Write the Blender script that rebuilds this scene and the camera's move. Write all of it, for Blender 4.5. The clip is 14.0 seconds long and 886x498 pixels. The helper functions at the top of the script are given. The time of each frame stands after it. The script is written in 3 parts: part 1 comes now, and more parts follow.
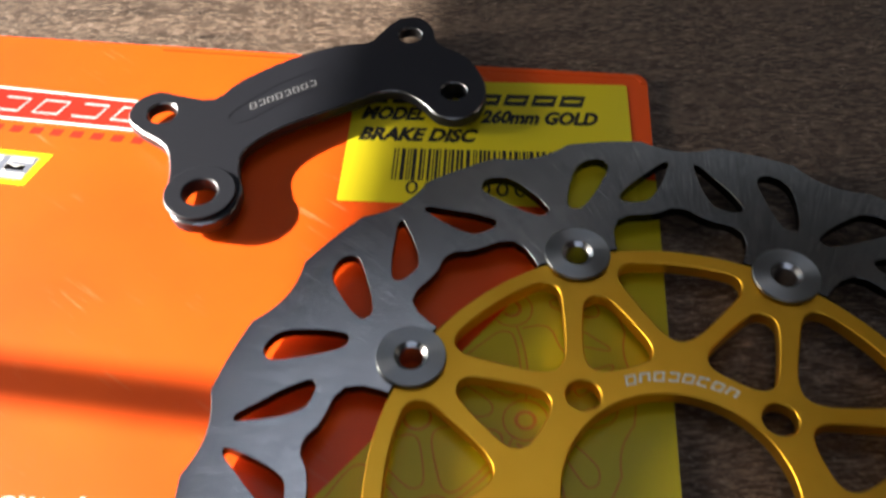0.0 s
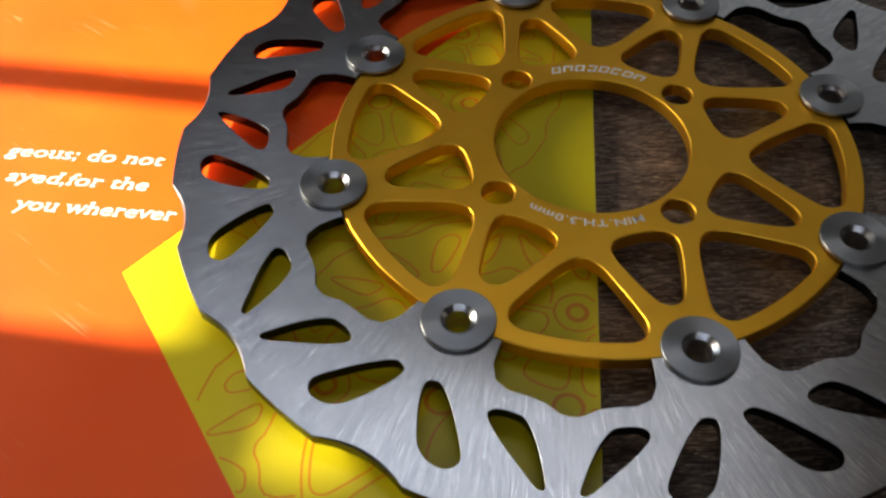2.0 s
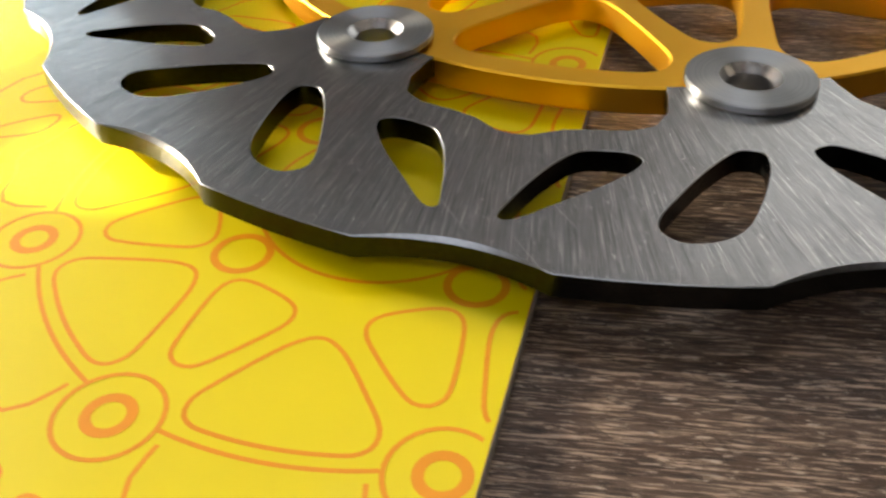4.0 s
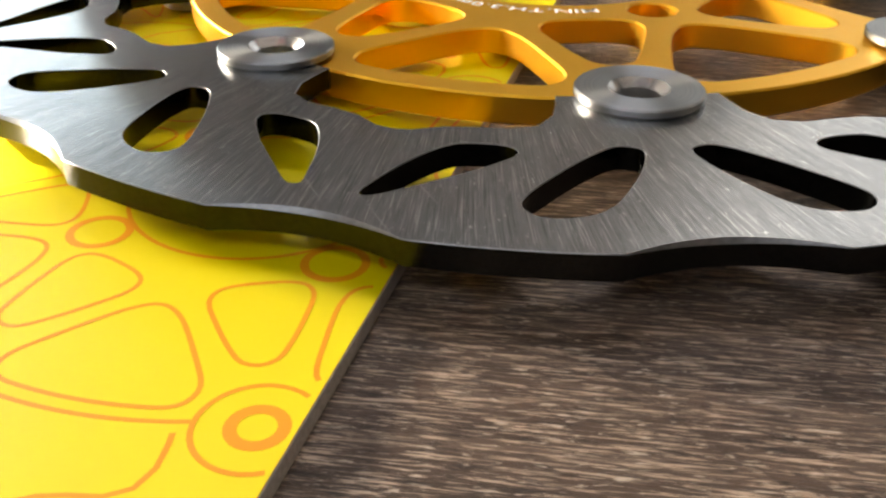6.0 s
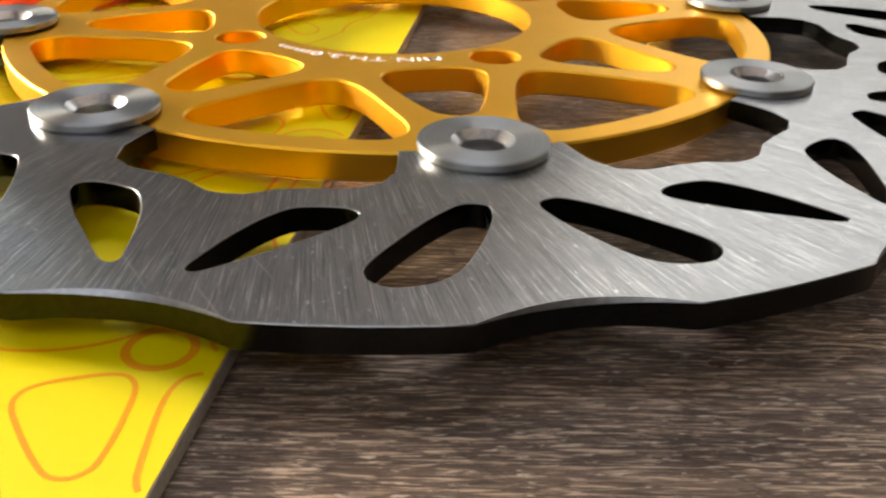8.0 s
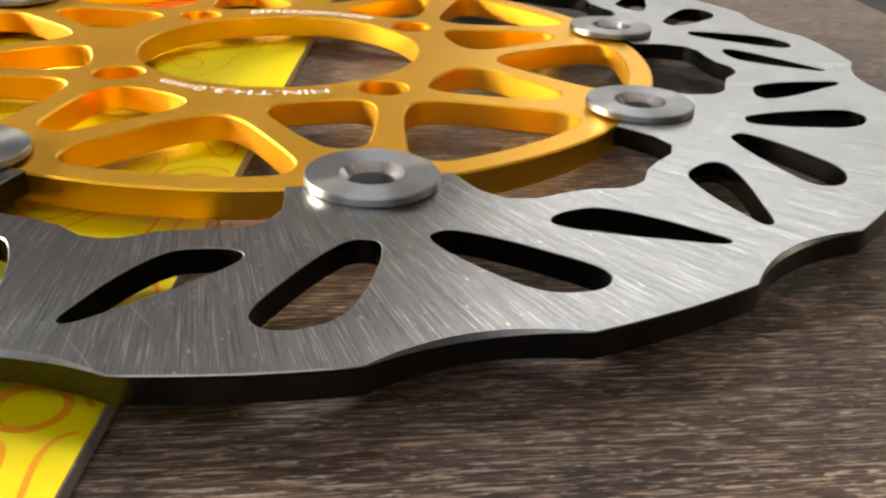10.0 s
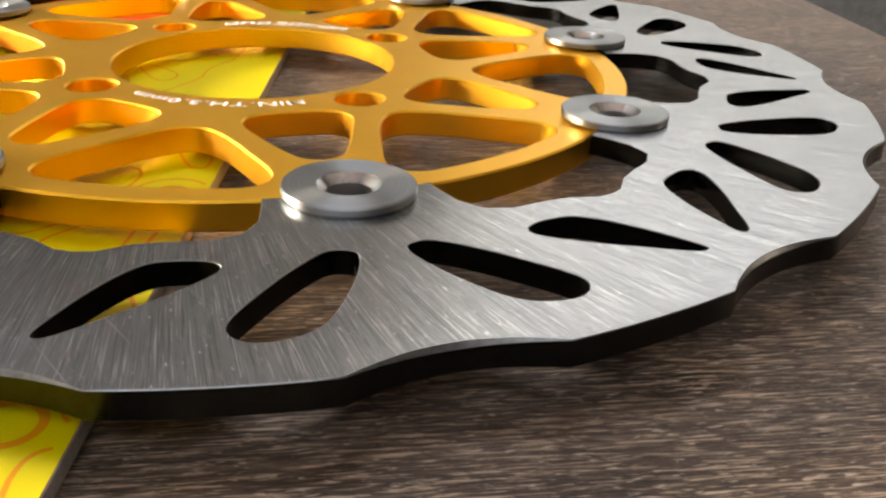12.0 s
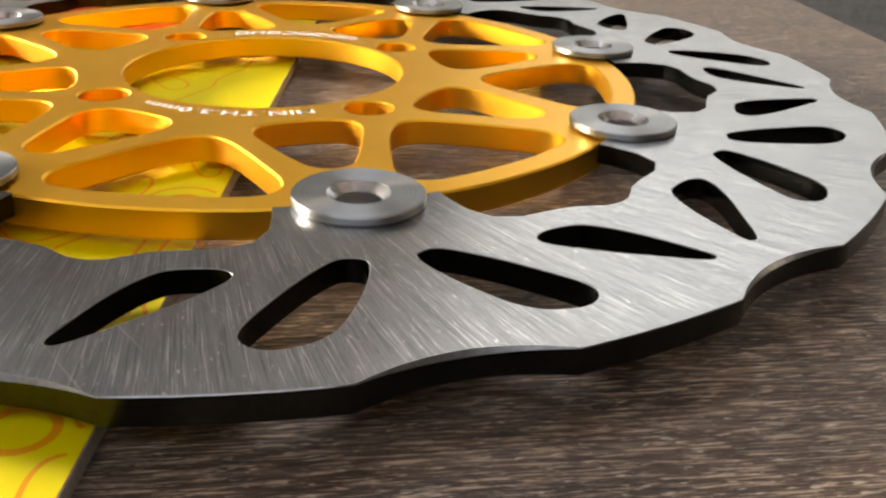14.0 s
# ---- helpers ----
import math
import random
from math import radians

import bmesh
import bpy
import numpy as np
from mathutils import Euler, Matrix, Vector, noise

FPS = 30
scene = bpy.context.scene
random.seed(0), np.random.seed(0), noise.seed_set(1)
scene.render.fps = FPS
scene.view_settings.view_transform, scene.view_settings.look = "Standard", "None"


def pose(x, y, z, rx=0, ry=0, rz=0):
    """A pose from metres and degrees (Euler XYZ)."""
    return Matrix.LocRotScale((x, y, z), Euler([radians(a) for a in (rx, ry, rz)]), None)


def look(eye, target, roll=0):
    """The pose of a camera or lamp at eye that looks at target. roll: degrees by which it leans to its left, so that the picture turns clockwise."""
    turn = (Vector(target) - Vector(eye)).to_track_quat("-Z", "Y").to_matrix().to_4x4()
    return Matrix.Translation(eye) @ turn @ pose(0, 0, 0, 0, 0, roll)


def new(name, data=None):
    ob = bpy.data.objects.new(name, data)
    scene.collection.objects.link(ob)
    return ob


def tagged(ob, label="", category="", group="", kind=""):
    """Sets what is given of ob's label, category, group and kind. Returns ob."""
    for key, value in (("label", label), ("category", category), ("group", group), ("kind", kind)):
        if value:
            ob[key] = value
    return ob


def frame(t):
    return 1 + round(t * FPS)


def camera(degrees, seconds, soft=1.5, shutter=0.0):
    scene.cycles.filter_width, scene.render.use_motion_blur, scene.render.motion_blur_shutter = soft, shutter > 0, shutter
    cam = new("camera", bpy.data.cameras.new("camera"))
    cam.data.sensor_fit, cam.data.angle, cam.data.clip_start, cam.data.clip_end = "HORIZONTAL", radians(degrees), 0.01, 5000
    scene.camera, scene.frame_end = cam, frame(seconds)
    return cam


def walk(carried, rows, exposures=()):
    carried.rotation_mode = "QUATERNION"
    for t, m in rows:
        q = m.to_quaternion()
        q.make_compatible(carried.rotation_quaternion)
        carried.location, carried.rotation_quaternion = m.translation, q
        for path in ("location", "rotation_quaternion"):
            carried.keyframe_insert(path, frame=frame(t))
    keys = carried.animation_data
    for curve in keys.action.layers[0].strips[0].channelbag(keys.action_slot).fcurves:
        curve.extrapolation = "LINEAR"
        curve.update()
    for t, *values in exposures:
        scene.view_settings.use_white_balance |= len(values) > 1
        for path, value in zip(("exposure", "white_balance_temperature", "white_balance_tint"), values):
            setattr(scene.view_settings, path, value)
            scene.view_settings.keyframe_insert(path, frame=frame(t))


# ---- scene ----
# ---- camera and its walk ----
from mathutils.geometry import tessellate_polygon

cam = camera(51.08, 14.0, soft=2.5, shutter=0.4)
PATH = [
    (0, (-0.04007, -0.10998, 0.23322), (-0.06274, 0.01560, 0.07923), -1.78),
    (0.5, (-0.02846, -0.13554, 0.23661), (-0.05106, -0.01553, 0.07822), -2.01),
    (1, (-0.02036, -0.15546, 0.23057), (-0.04192, -0.03951, 0.06904), -1.55),
    (1.5, (-0.01394, -0.18597, 0.21930), (-0.03522, -0.06804, 0.05917), 0.07),
    (2, (-0.01070, -0.21949, 0.20944), (-0.03256, -0.09153, 0.05729), -1.05),
    (2.5, (0.00213, -0.23166, 0.17538), (-0.01819, -0.09674, 0.02914), 0.11),
    (3, (0.01726, -0.21675, 0.12752), (-0.00905, -0.08291, -0.01875), 0.95),
    (3.5, (0.02122, -0.21416, 0.09640), (-0.02197, -0.07314, -0.03868), -1.01),
    (4, (0.03012, -0.21283, 0.08074), (-0.02437, -0.06575, -0.04335), -2.28),
    (6.5, (0.04772, -0.21468, 0.06257), (-0.00759, -0.05040, -0.03720), 0.53),
    (7, (0.04810, -0.21003, 0.06278), (0.00095, -0.04262, -0.03596), 0.63),
    (7.5, (0.04815, -0.20795, 0.06254), (0.01040, -0.03737, -0.03481), 1.15),
    (8, (0.04783, -0.20547, 0.06248), (0.01807, -0.03184, -0.03221), 1.64),
    (8.5, (0.04803, -0.20426, 0.06230), (0.02550, -0.02810, -0.02968), 2.04),
    (9, (0.04857, -0.20362, 0.06234), (0.03117, -0.02618, -0.02828), 2.17),
    (11.5, (0.04950, -0.20226, 0.06264), (0.04472, -0.02235, -0.02459), 2.62),
    (12, (0.04913, -0.20272, 0.06238), (0.04413, -0.02256, -0.02432), 2.50),
    (12.5, (0.04905, -0.20312, 0.06265), (0.04386, -0.02256, -0.02322), 2.52),
    (13, (0.04908, -0.20352, 0.06282), (0.04335, -0.02275, -0.02256), 2.45),
    (13.5, (0.04909, -0.20364, 0.06262), (0.04252, -0.02271, -0.02236), 2.29),
    (14, (0.04896, -0.20349, 0.06278), (0.04219, -0.02267, -0.02242), 2.31),
]
walk(cam, [(t, look(eye, target, roll)) for t, eye, target, roll in PATH],
     [(0.0, 1.95, 6400, 10), (0.4, 1.85, 6500, 10), (1.0, 2.0, 6500, 10), (2.1, 2.4, 6700, 10), (2.6, 2.74, 6900, 10), (3.0, 3.45, 7000, 10),
      (3.6, 3.95, 7200, 10), (6.5, 4.5, 7300, 10), (9.0, 4.6, 7300, 10), (14.0, 4.64, 7300, 10)])

# ---- light ----
SUN_UP = 24.0                                   # low sun, shining in along +x
world = bpy.data.worlds.new("sky")
scene.world = world
world.use_nodes = True
wn = world.node_tree.nodes
sky = wn.new("ShaderNodeTexSky")
sky.sky_type = "NISHITA"
sky.sun_disc = False
sky.sun_elevation = radians(SUN_UP)
sky.sun_rotation = radians(-90)
wn["Background"].inputs["Strength"].default_value = 0.05
world.node_tree.links.new(sky.outputs["Color"], wn["Background"].inputs["Color"])

sun_data = bpy.data.lights.new("sun", "SUN")
sun_data.energy = 5.0
sun_data.angle = radians(0.9)
sun_data.color = (1.0, 0.93, 0.82)
sun = new("sun", sun_data)
sun.matrix_world = look((-3.0, 0.0, 3.0 * math.tan(radians(SUN_UP))), (0, 0, 0))


def area_lamp(name, x, y, z, rx, ry, rz, wide, high, watts, color):
    data = bpy.data.lights.new(name, "AREA")
    data.shape, data.size, data.size_y, data.energy, data.color = "RECTANGLE", wide, high, watts, color
    ob = new(name, data)
    ob.matrix_world = pose(x, y, z, rx, ry, rz)
    return ob


# ---- materials ----
def material(name):
    m = bpy.data.materials.new(name)
    m.use_nodes = True
    n, l = m.node_tree.nodes, m.node_tree.links
    return m, n, l, n["Principled BSDF"]


def node(n, kind, **values):
    made = n.new(kind)
    for key, value in values.items():
        made.inputs[key].default_value = value
    return made


def ramp(n, l, source, stops):
    r = n.new("ShaderNodeValToRGB")
    while len(r.color_ramp.elements) < len(stops):
        r.color_ramp.elements.new(0.5)
    for e, (at, color) in zip(r.color_ramp.elements, stops):
        e.position, e.color = at, (*color, 1) if len(color) == 3 else color
    l.new(source, r.inputs["Fac"])
    return r.outputs["Color"]


def coords(n, l, scale, turn=0.0, where="Object"):
    c, m, s = n.new("ShaderNodeTexCoord"), n.new("ShaderNodeMapping"), n.new("ShaderNodeMapping")
    m.inputs["Rotation"].default_value = (0, 0, radians(turn))
    s.inputs["Scale"].default_value = scale
    l.new(c.outputs[where], m.inputs["Vector"])
    l.new(m.outputs["Vector"], s.inputs["Vector"])
    return s.outputs["Vector"]


def noise_tex(n, l, vector, scale, detail=4.0, rough=0.6, bent=0.0):
    t = node(n, "ShaderNodeTexNoise", Scale=scale, Detail=detail, Roughness=rough, Distortion=bent)
    l.new(vector, t.inputs["Vector"])
    return t.outputs["Fac"]


def bump(n, l, height, bsdf, strength, distance):
    b = node(n, "ShaderNodeBump", Strength=strength, Distance=distance)
    l.new(height, b.inputs["Height"])
    l.new(b.outputs["Normal"], bsdf.inputs["Normal"])


def math_node(n, l, op, a, b):
    m = n.new("ShaderNodeMath")
    m.operation = op
    for slot, v in ((0, a), (1, b)):
        if isinstance(v, (int, float)):
            m.inputs[slot].default_value = v
        else:
            l.new(v, m.inputs[slot])
    return m.outputs[0]


def mixed(n, l, fac, a, b, blend="MIX"):
    m = n.new("ShaderNodeMixRGB")
    m.blend_type = blend
    for slot, v in ((0, fac), (1, a), (2, b)):
        if isinstance(v, (int, float)):
            m.inputs[slot].default_value = v
        elif isinstance(v, tuple):
            m.inputs[slot].default_value = (*v, 1)
        else:
            l.new(v, m.inputs[slot])
    return m.outputs[0]


def wood_material():
    m, n, l, p = material("dark_wood_laminate")
    fine = noise_tex(n, l, coords(n, l, (150, 2500, 70), -4), 1.0, 5, 0.66, 0.6)
    broad = noise_tex(n, l, coords(n, l, (9, 150, 9), -4), 1.0, 5, 0.65, 0.4)
    pore = noise_tex(n, l, coords(n, l, (170, 1700, 160), -3), 1.0, 4, 0.6, 0.6)
    base = ramp(n, l, broad, [(0.30, (0.028, 0.018, 0.013)), (0.5, (0.078, 0.050, 0.035)), (0.70, (0.145, 0.099, 0.071))])
    light = ramp(n, l, fine, [(0.51, (0, 0, 0)), (0.62, (0.9, 0.9, 0.9))])
    dark = ramp(n, l, pore, [(0.38, (0.8, 0.8, 0.8)), (0.47, (0, 0, 0))])
    speck = noise_tex(n, l, coords(n, l, (330, 2100, 200), -6), 1.0, 3, 0.55, 0.5)
    groove = noise_tex(n, l, coords(n, l, (40, 620, 60), 38), 1.0, 4, 0.6, 0.8)
    cut = ramp(n, l, groove, [(0.33, (0.5, 0.5, 0.5)), (0.41, (0, 0, 0))])
    col = mixed(n, l, light, base, (0.52, 0.385, 0.285))
    col = mixed(n, l, dark, col, (0.03, 0.021, 0.017))
    col = mixed(n, l, cut, col, (0.028, 0.018, 0.013))
    col = mixed(n, l, ramp(n, l, speck, [(0.60, (0, 0, 0)), (0.69, (0.7, 0.7, 0.7))]), col, (0.66, 0.54, 0.43))
    l.new(col, p.inputs["Base Color"])
    l.new(ramp(n, l, fine, [(0.35, (0.36, 0.36, 0.36)), (0.65, (0.58, 0.58, 0.58))]), p.inputs["Roughness"])
    p.inputs["Specular IOR Level"].default_value = 0.28
    bump(n, l, math_node(n, l, "ADD", fine, groove), p, 0.7, 0.0003)
    return m


def steel_material():
    """Ground stainless steel: fine grinding lines that run outwards from the hub with a slight lean."""
    m, n, l, p = material("ground_steel")
    c, sep = n.new("ShaderNodeTexCoord"), n.new("ShaderNodeSeparateXYZ")
    l.new(c.outputs["Object"], sep.inputs[0])
    x, y = sep.outputs[0], sep.outputs[1]
    r = math_node(n, l, "SQRT", math_node(n, l, "ADD", math_node(n, l, "MULTIPLY", x, x), math_node(n, l, "MULTIPLY", y, y)), 0)
    lean = math_node(n, l, "MULTIPLY", math_node(n, l, "LOGARITHM", math_node(n, l, "MULTIPLY", r, 10.0), math.e), math.tan(radians(9)))
    across = math_node(n, l, "MULTIPLY", math_node(n, l, "SUBTRACT", math_node(n, l, "ARCTAN2", y, x), lean), 0.11)

    def lines(wide, long, shift, detail, rough):
        """Noise drawn out along the grinding lines; wide and long are counts to the metre."""
        v = n.new("ShaderNodeCombineXYZ")
        l.new(math_node(n, l, "MULTIPLY", across, wide), v.inputs[0])
        l.new(math_node(n, l, "MULTIPLY", r, long), v.inputs[1])
        v.inputs[2].default_value = shift
        return noise_tex(n, l, v.outputs[0], 1.0, detail, rough)

    fine = lines(5400, 55, 0.0, 3, 0.75)
    mid = lines(520, 22, 3.0, 3, 0.6)
    scratch = lines(4000, 85, 7.0, 4, 0.7)
    glint = lines(1900, 800, 11.0, 1, 0.5)
    cloud = noise_tex(n, l, coords(n, l, (22, 22, 22)), 1.0, 3, 0.6)
    p.inputs["Metallic"].default_value = 1.0
    base = ramp(n, l, mid, [(0.3, (0.42, 0.425, 0.435)), (0.7, (0.52, 0.525, 0.535))])
    col = mixed(n, l, ramp(n, l, fine, [(0.38, (0.6, 0.6, 0.6)), (0.5, (0, 0, 0))]), base, (0.17, 0.175, 0.185))
    col = mixed(n, l, ramp(n, l, scratch, [(0.55, (0, 0, 0)), (0.64, (0.95, 0.95, 0.95))]), col, (0.95, 0.95, 0.94))
    # sparkle dots painted bright into the base colour
    col = mixed(n, l, ramp(n, l, glint, [(0.70, (0, 0, 0)), (0.74, (1, 1, 1))]), col, (0.98, 0.98, 0.97))
    stray = noise_tex(n, l, coords(n, l, (26, 1500, 26), 47), 1.0, 2, 0.5)
    few = noise_tex(n, l, coords(n, l, (30, 30, 30)), 1.0, 1, 0.5)
    stray = math_node(n, l, "MULTIPLY", ramp(n, l, stray, [(0.69, (0, 0, 0)), (0.73, (0.5, 0.5, 0.5))]), ramp(n, l, few, [(0.54, (0, 0, 0)), (0.64, (1, 1, 1))]))
    col = mixed(n, l, stray, col, (0.92, 0.93, 0.94))
    l.new(col, p.inputs["Base Color"])
    rough = math_node(n, l, "ADD", math_node(n, l, "MULTIPLY", fine, 0.16), math_node(n, l, "MULTIPLY", cloud, 0.07))
    rough = math_node(n, l, "ADD", rough, math_node(n, l, "MULTIPLY", mid, 0.05))
    l.new(math_node(n, l, "ADD", rough, 0.09), p.inputs["Roughness"])
    p.inputs["Anisotropic"].default_value = 0.85
    tang = n.new("ShaderNodeMapping")
    tang.inputs["Rotation"].default_value = (0, 0, radians(99))
    l.new(c.outputs["Object"], tang.inputs["Vector"])
    l.new(tang.outputs["Vector"], p.inputs["Tangent"])
    height = math_node(n, l, "ADD", fine, math_node(n, l, "MULTIPLY", scratch, 1.5))
    bump(n, l, height, p, 0.25, 0.00004)
    return m


def gold_material():
    m, n, l, p = material("gold_anodised_aluminium")
    grain = noise_tex(n, l, coords(n, l, (2500, 2500, 2500)), 1.0, 2, 0.5)
    cloud = noise_tex(n, l, coords(n, l, (35, 35, 35)), 1.0, 3, 0.6)
    p.inputs["Metallic"].default_value = 1.0
    l.new(ramp(n, l, cloud, [(0.3, (0.86, 0.44, 0.030)), (0.7, (0.93, 0.51, 0.045))]), p.inputs["Base Color"])
    l.new(ramp(n, l, grain, [(0.3, (0.34, 0.34, 0.34)), (0.7, (0.46, 0.46, 0.46))]), p.inputs["Roughness"])
    bump(n, l, grain, p, 0.15, 0.00003)
    return m


def turned_material():
    """Lathe-turned aluminium: rings about the piece's own axis."""
    m, n, l, p = material("turned_aluminium")
    c = n.new("ShaderNodeTexCoord")
    sep = n.new("ShaderNodeSeparateXYZ")
    l.new(c.outputs["Object"], sep.inputs[0])
    r2 = math_node(n, l, "ADD", math_node(n, l, "MULTIPLY", sep.outputs[0], sep.outputs[0]),
                   math_node(n, l, "MULTIPLY", sep.outputs[1], sep.outputs[1]))
    r = math_node(n, l, "SQRT", r2, 0)
    comb = n.new("ShaderNodeCombineXYZ")
    l.new(r, comb.inputs[0])
    l.new(math_node(n, l, "MULTIPLY", sep.outputs[2], 0.3), comb.inputs[1])
    rings = noise_tex(n, l, comb.outputs[0], 5200.0, 3, 0.7)
    p.inputs["Metallic"].default_value = 1.0
    l.new(ramp(n, l, rings, [(0.3, (0.25, 0.26, 0.265)), (0.7, (0.37, 0.38, 0.385))]), p.inputs["Base Color"])
    p.inputs["Roughness"].default_value = 0.40
    p.inputs["Anisotropic"].default_value = 0.76
    p.inputs["Anisotropic Rotation"].default_value = 0.25
    tang = n.new("ShaderNodeTangent")
    tang.direction_type, tang.axis = "RADIAL", "Z"
    l.new(tang.outputs[0], p.inputs["Tangent"])
    bump(n, l, rings, p, 0.12, 0.00003)
    return m


def print_material(name, low, high, rough, coat=0.5, scuff=0.0):
    """Printed and laminated board: even ink with slight waviness in its gloss."""
    m, n, l, p = material(name)
    cloud = noise_tex(n, l, coords(n, l, (14, 14, 14)), 1.0, 3, 0.55)
    dust = noise_tex(n, l, coords(n, l, (1500, 1500, 1500)), 1.0, 2, 0.5)
    col = ramp(n, l, cloud, [(0.3, low), (0.7, high)])
    if scuff:
        # pale scuff streaks; the gleam on scratches is put into their colour
        streak = noise_tex(n, l, coords(n, l, (30, 420, 30), 28), 1.0, 3, 0.55, 0.4)
        spots = noise_tex(n, l, coords(n, l, (38, 38, 38)), 1.0, 2, 0.5)
        rub = math_node(n, l, "MULTIPLY", ramp(n, l, streak, [(0.60, (0, 0, 0)), (0.72, (1, 1, 1))]), ramp(n, l, spots, [(0.52, (0, 0, 0)), (0.66, (scuff,) * 3)]))
        col = mixed(n, l, rub, col, (0.90, 0.55, 0.30))
    l.new(col, p.inputs["Base Color"])
    l.new(ramp(n, l, dust, [(0.4, (rough, rough, rough)), (0.8, (rough + 0.12,) * 3)]), p.inputs["Roughness"])
    p.inputs["Coat Weight"].default_value = coat
    p.inputs["Specular IOR Level"].default_value = 0.32
    p.inputs["Coat Roughness"].default_value = 0.10
    wave = noise_tex(n, l, coords(n, l, (30, 30, 30)), 1.0, 2, 0.5)
    bump(n, l, wave, p, 0.12, 0.002)
    return m


def plain_material(name, color, rough, metal=0.0, grain=900.0, depth=0.0002):
    m, n, l, p = material(name)
    g = noise_tex(n, l, coords(n, l, (grain,) * 3), 1.0, 3, 0.6)
    c2 = tuple(min(1.0, v * 1.25) for v in color)
    c1 = tuple(v * 0.85 for v in color)
    l.new(ramp(n, l, g, [(0.3, c1), (0.7, c2)]), p.inputs["Base Color"])
    p.inputs["Metallic"].default_value, p.inputs["Roughness"].default_value = metal, rough
    bump(n, l, g, p, 0.1, depth)
    return m


WOOD = wood_material()
STEEL = steel_material()
GOLD = gold_material()
TURNED = turned_material()
ORANGE = print_material("orange_print", (0.87, 0.086, 0.002), (0.95, 0.112, 0.003), 0.40, 0.08, 0.28)
YELLOW = print_material("yellow_print", (0.72, 0.585, 0.002), (0.78, 0.645, 0.004), 0.42, 0.09)
LABEL = print_material("yellow_label_paper", (0.80, 0.66, 0.010), (0.86, 0.72, 0.020), 0.38, 0.2)
LINE_INK = print_material("orange_line_ink", (0.74, 0.27, 0.004), (0.80, 0.32, 0.008), 0.42, 0.06)
WHITE_INK = print_material("white_ink", (0.78, 0.76, 0.72), (0.86, 0.85, 0.82), 0.35, 0.3)
BLACK_INK = print_material("black_ink", (0.012, 0.012, 0.012), (0.03, 0.03, 0.03), 0.35, 0.2)
RED_INK = print_material("red_ink", (0.62, 0.02, 0.012), (0.72, 0.04, 0.02), 0.30)
SLATE_INK = print_material("slate_ink", (0.16, 0.17, 0.22), (0.22, 0.24, 0.30), 0.35, 0.2)
SILVER_INK = print_material("silver_ink", (0.55, 0.50, 0.50), (0.75, 0.72, 0.72), 0.30)
ETCH = plain_material("etched_marking", (0.80, 0.78, 0.72), 0.6, 0.0)
FAINT_ETCH = plain_material("faint_etched_marking", (0.26, 0.26, 0.27), 0.5, 0.3)
BOARD_CORE = plain_material("grey_board_core", (0.40, 0.35, 0.30), 0.85, 0.0, 1500)
# bracket rims, pale all round: sun glare is put into the metal's colour
BARE_GLARE = plain_material("bare_edge_sun_glare", (0.42, 0.42, 0.43), 0.25, 1.0, 1500, 0.00004)
BLACK = plain_material("black_anodised_aluminium", (0.016, 0.017, 0.023), 0.42, 0.2, 2200, 0.00005)
# walls of the steel ring, far darker than its ground faces
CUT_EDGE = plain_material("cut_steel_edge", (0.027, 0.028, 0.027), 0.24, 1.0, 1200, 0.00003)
BROKEN_EDGE = plain_material("broken_steel_edge", (0.20, 0.203, 0.206), 0.30, 1.0, 1200, 0.00003)
BORE = plain_material("bright_drilled_bore", (0.62, 0.62, 0.63), 0.27, 1.0, 1500, 0.00004)
PLASTER = plain_material("wall_plaster", (0.17, 0.165, 0.16), 0.85, 0.0, 60, 0.001)
CEILING = plain_material("ceiling_paint", (0.82, 0.81, 0.80), 0.85, 0.0, 60, 0.001)
DARK_WALL = plain_material("dark_wall", (0.06, 0.055, 0.05), 0.8, 0.0, 60, 0.001)
DARK_FLOOR = plain_material("dark_floor", (0.035, 0.030, 0.026), 0.6, 0.0, 40, 0.001)
FRAME_PAINT = plain_material("window_frame_paint", (0.5, 0.48, 0.45), 0.5, 0.0, 80, 0.0005)

# ---- shaping ----
CM = 0.01
BOARD_TOP = 0.25                                # heights in centimetres over the table
ROTOR_LOW, ROTOR_TOP = 0.63, 1.00
CARRIER_LOW, CARRIER_TOP = 0.45, 0.95


def mesh_object(name, bm, mat, parent=None, label="", smooth=0.0):
    mesh = bpy.data.meshes.new(name)
    bmesh.ops.recalc_face_normals(bm, faces=bm.faces)
    bm.to_mesh(mesh)
    bm.free()
    if smooth:
        mesh.polygons.foreach_set("use_smooth", [True] * len(mesh.polygons))
        mesh.set_sharp_from_angle(angle=radians(smooth))
    for one in mat if isinstance(mat, (list, tuple)) else [mat]:
        mesh.materials.append(one)
    ob = new(name, mesh)
    if parent:
        ob.parent = parent
    if label:
        ob["label"] = label
    return ob


def part(name, bm, mat, parent, label="", smooth=0.0):
    return mesh_object(name, bm, mat, parent, label, smooth)


def polar(points, turn=0.0, mirror=1):
    return [(r * math.cos(radians(turn + mirror * a)), r * math.sin(radians(turn + mirror * a))) for r, a in points]


def rounded(points, steps=4):
    """A closed smooth line through the points."""
    out, count = [], len(points)
    for i in range(count):
        a, b, c, d = (Vector(points[(i + k - 1) % count]) for k in range(4))
        for s in range(steps):
            t = s / steps
            out.append(tuple(0.5 * ((2 * b) + (c - a) * t + (2 * a - 5 * b + 4 * c - d) * t * t + (3 * b - a - 3 * c + d) * t ** 3)))
    return out


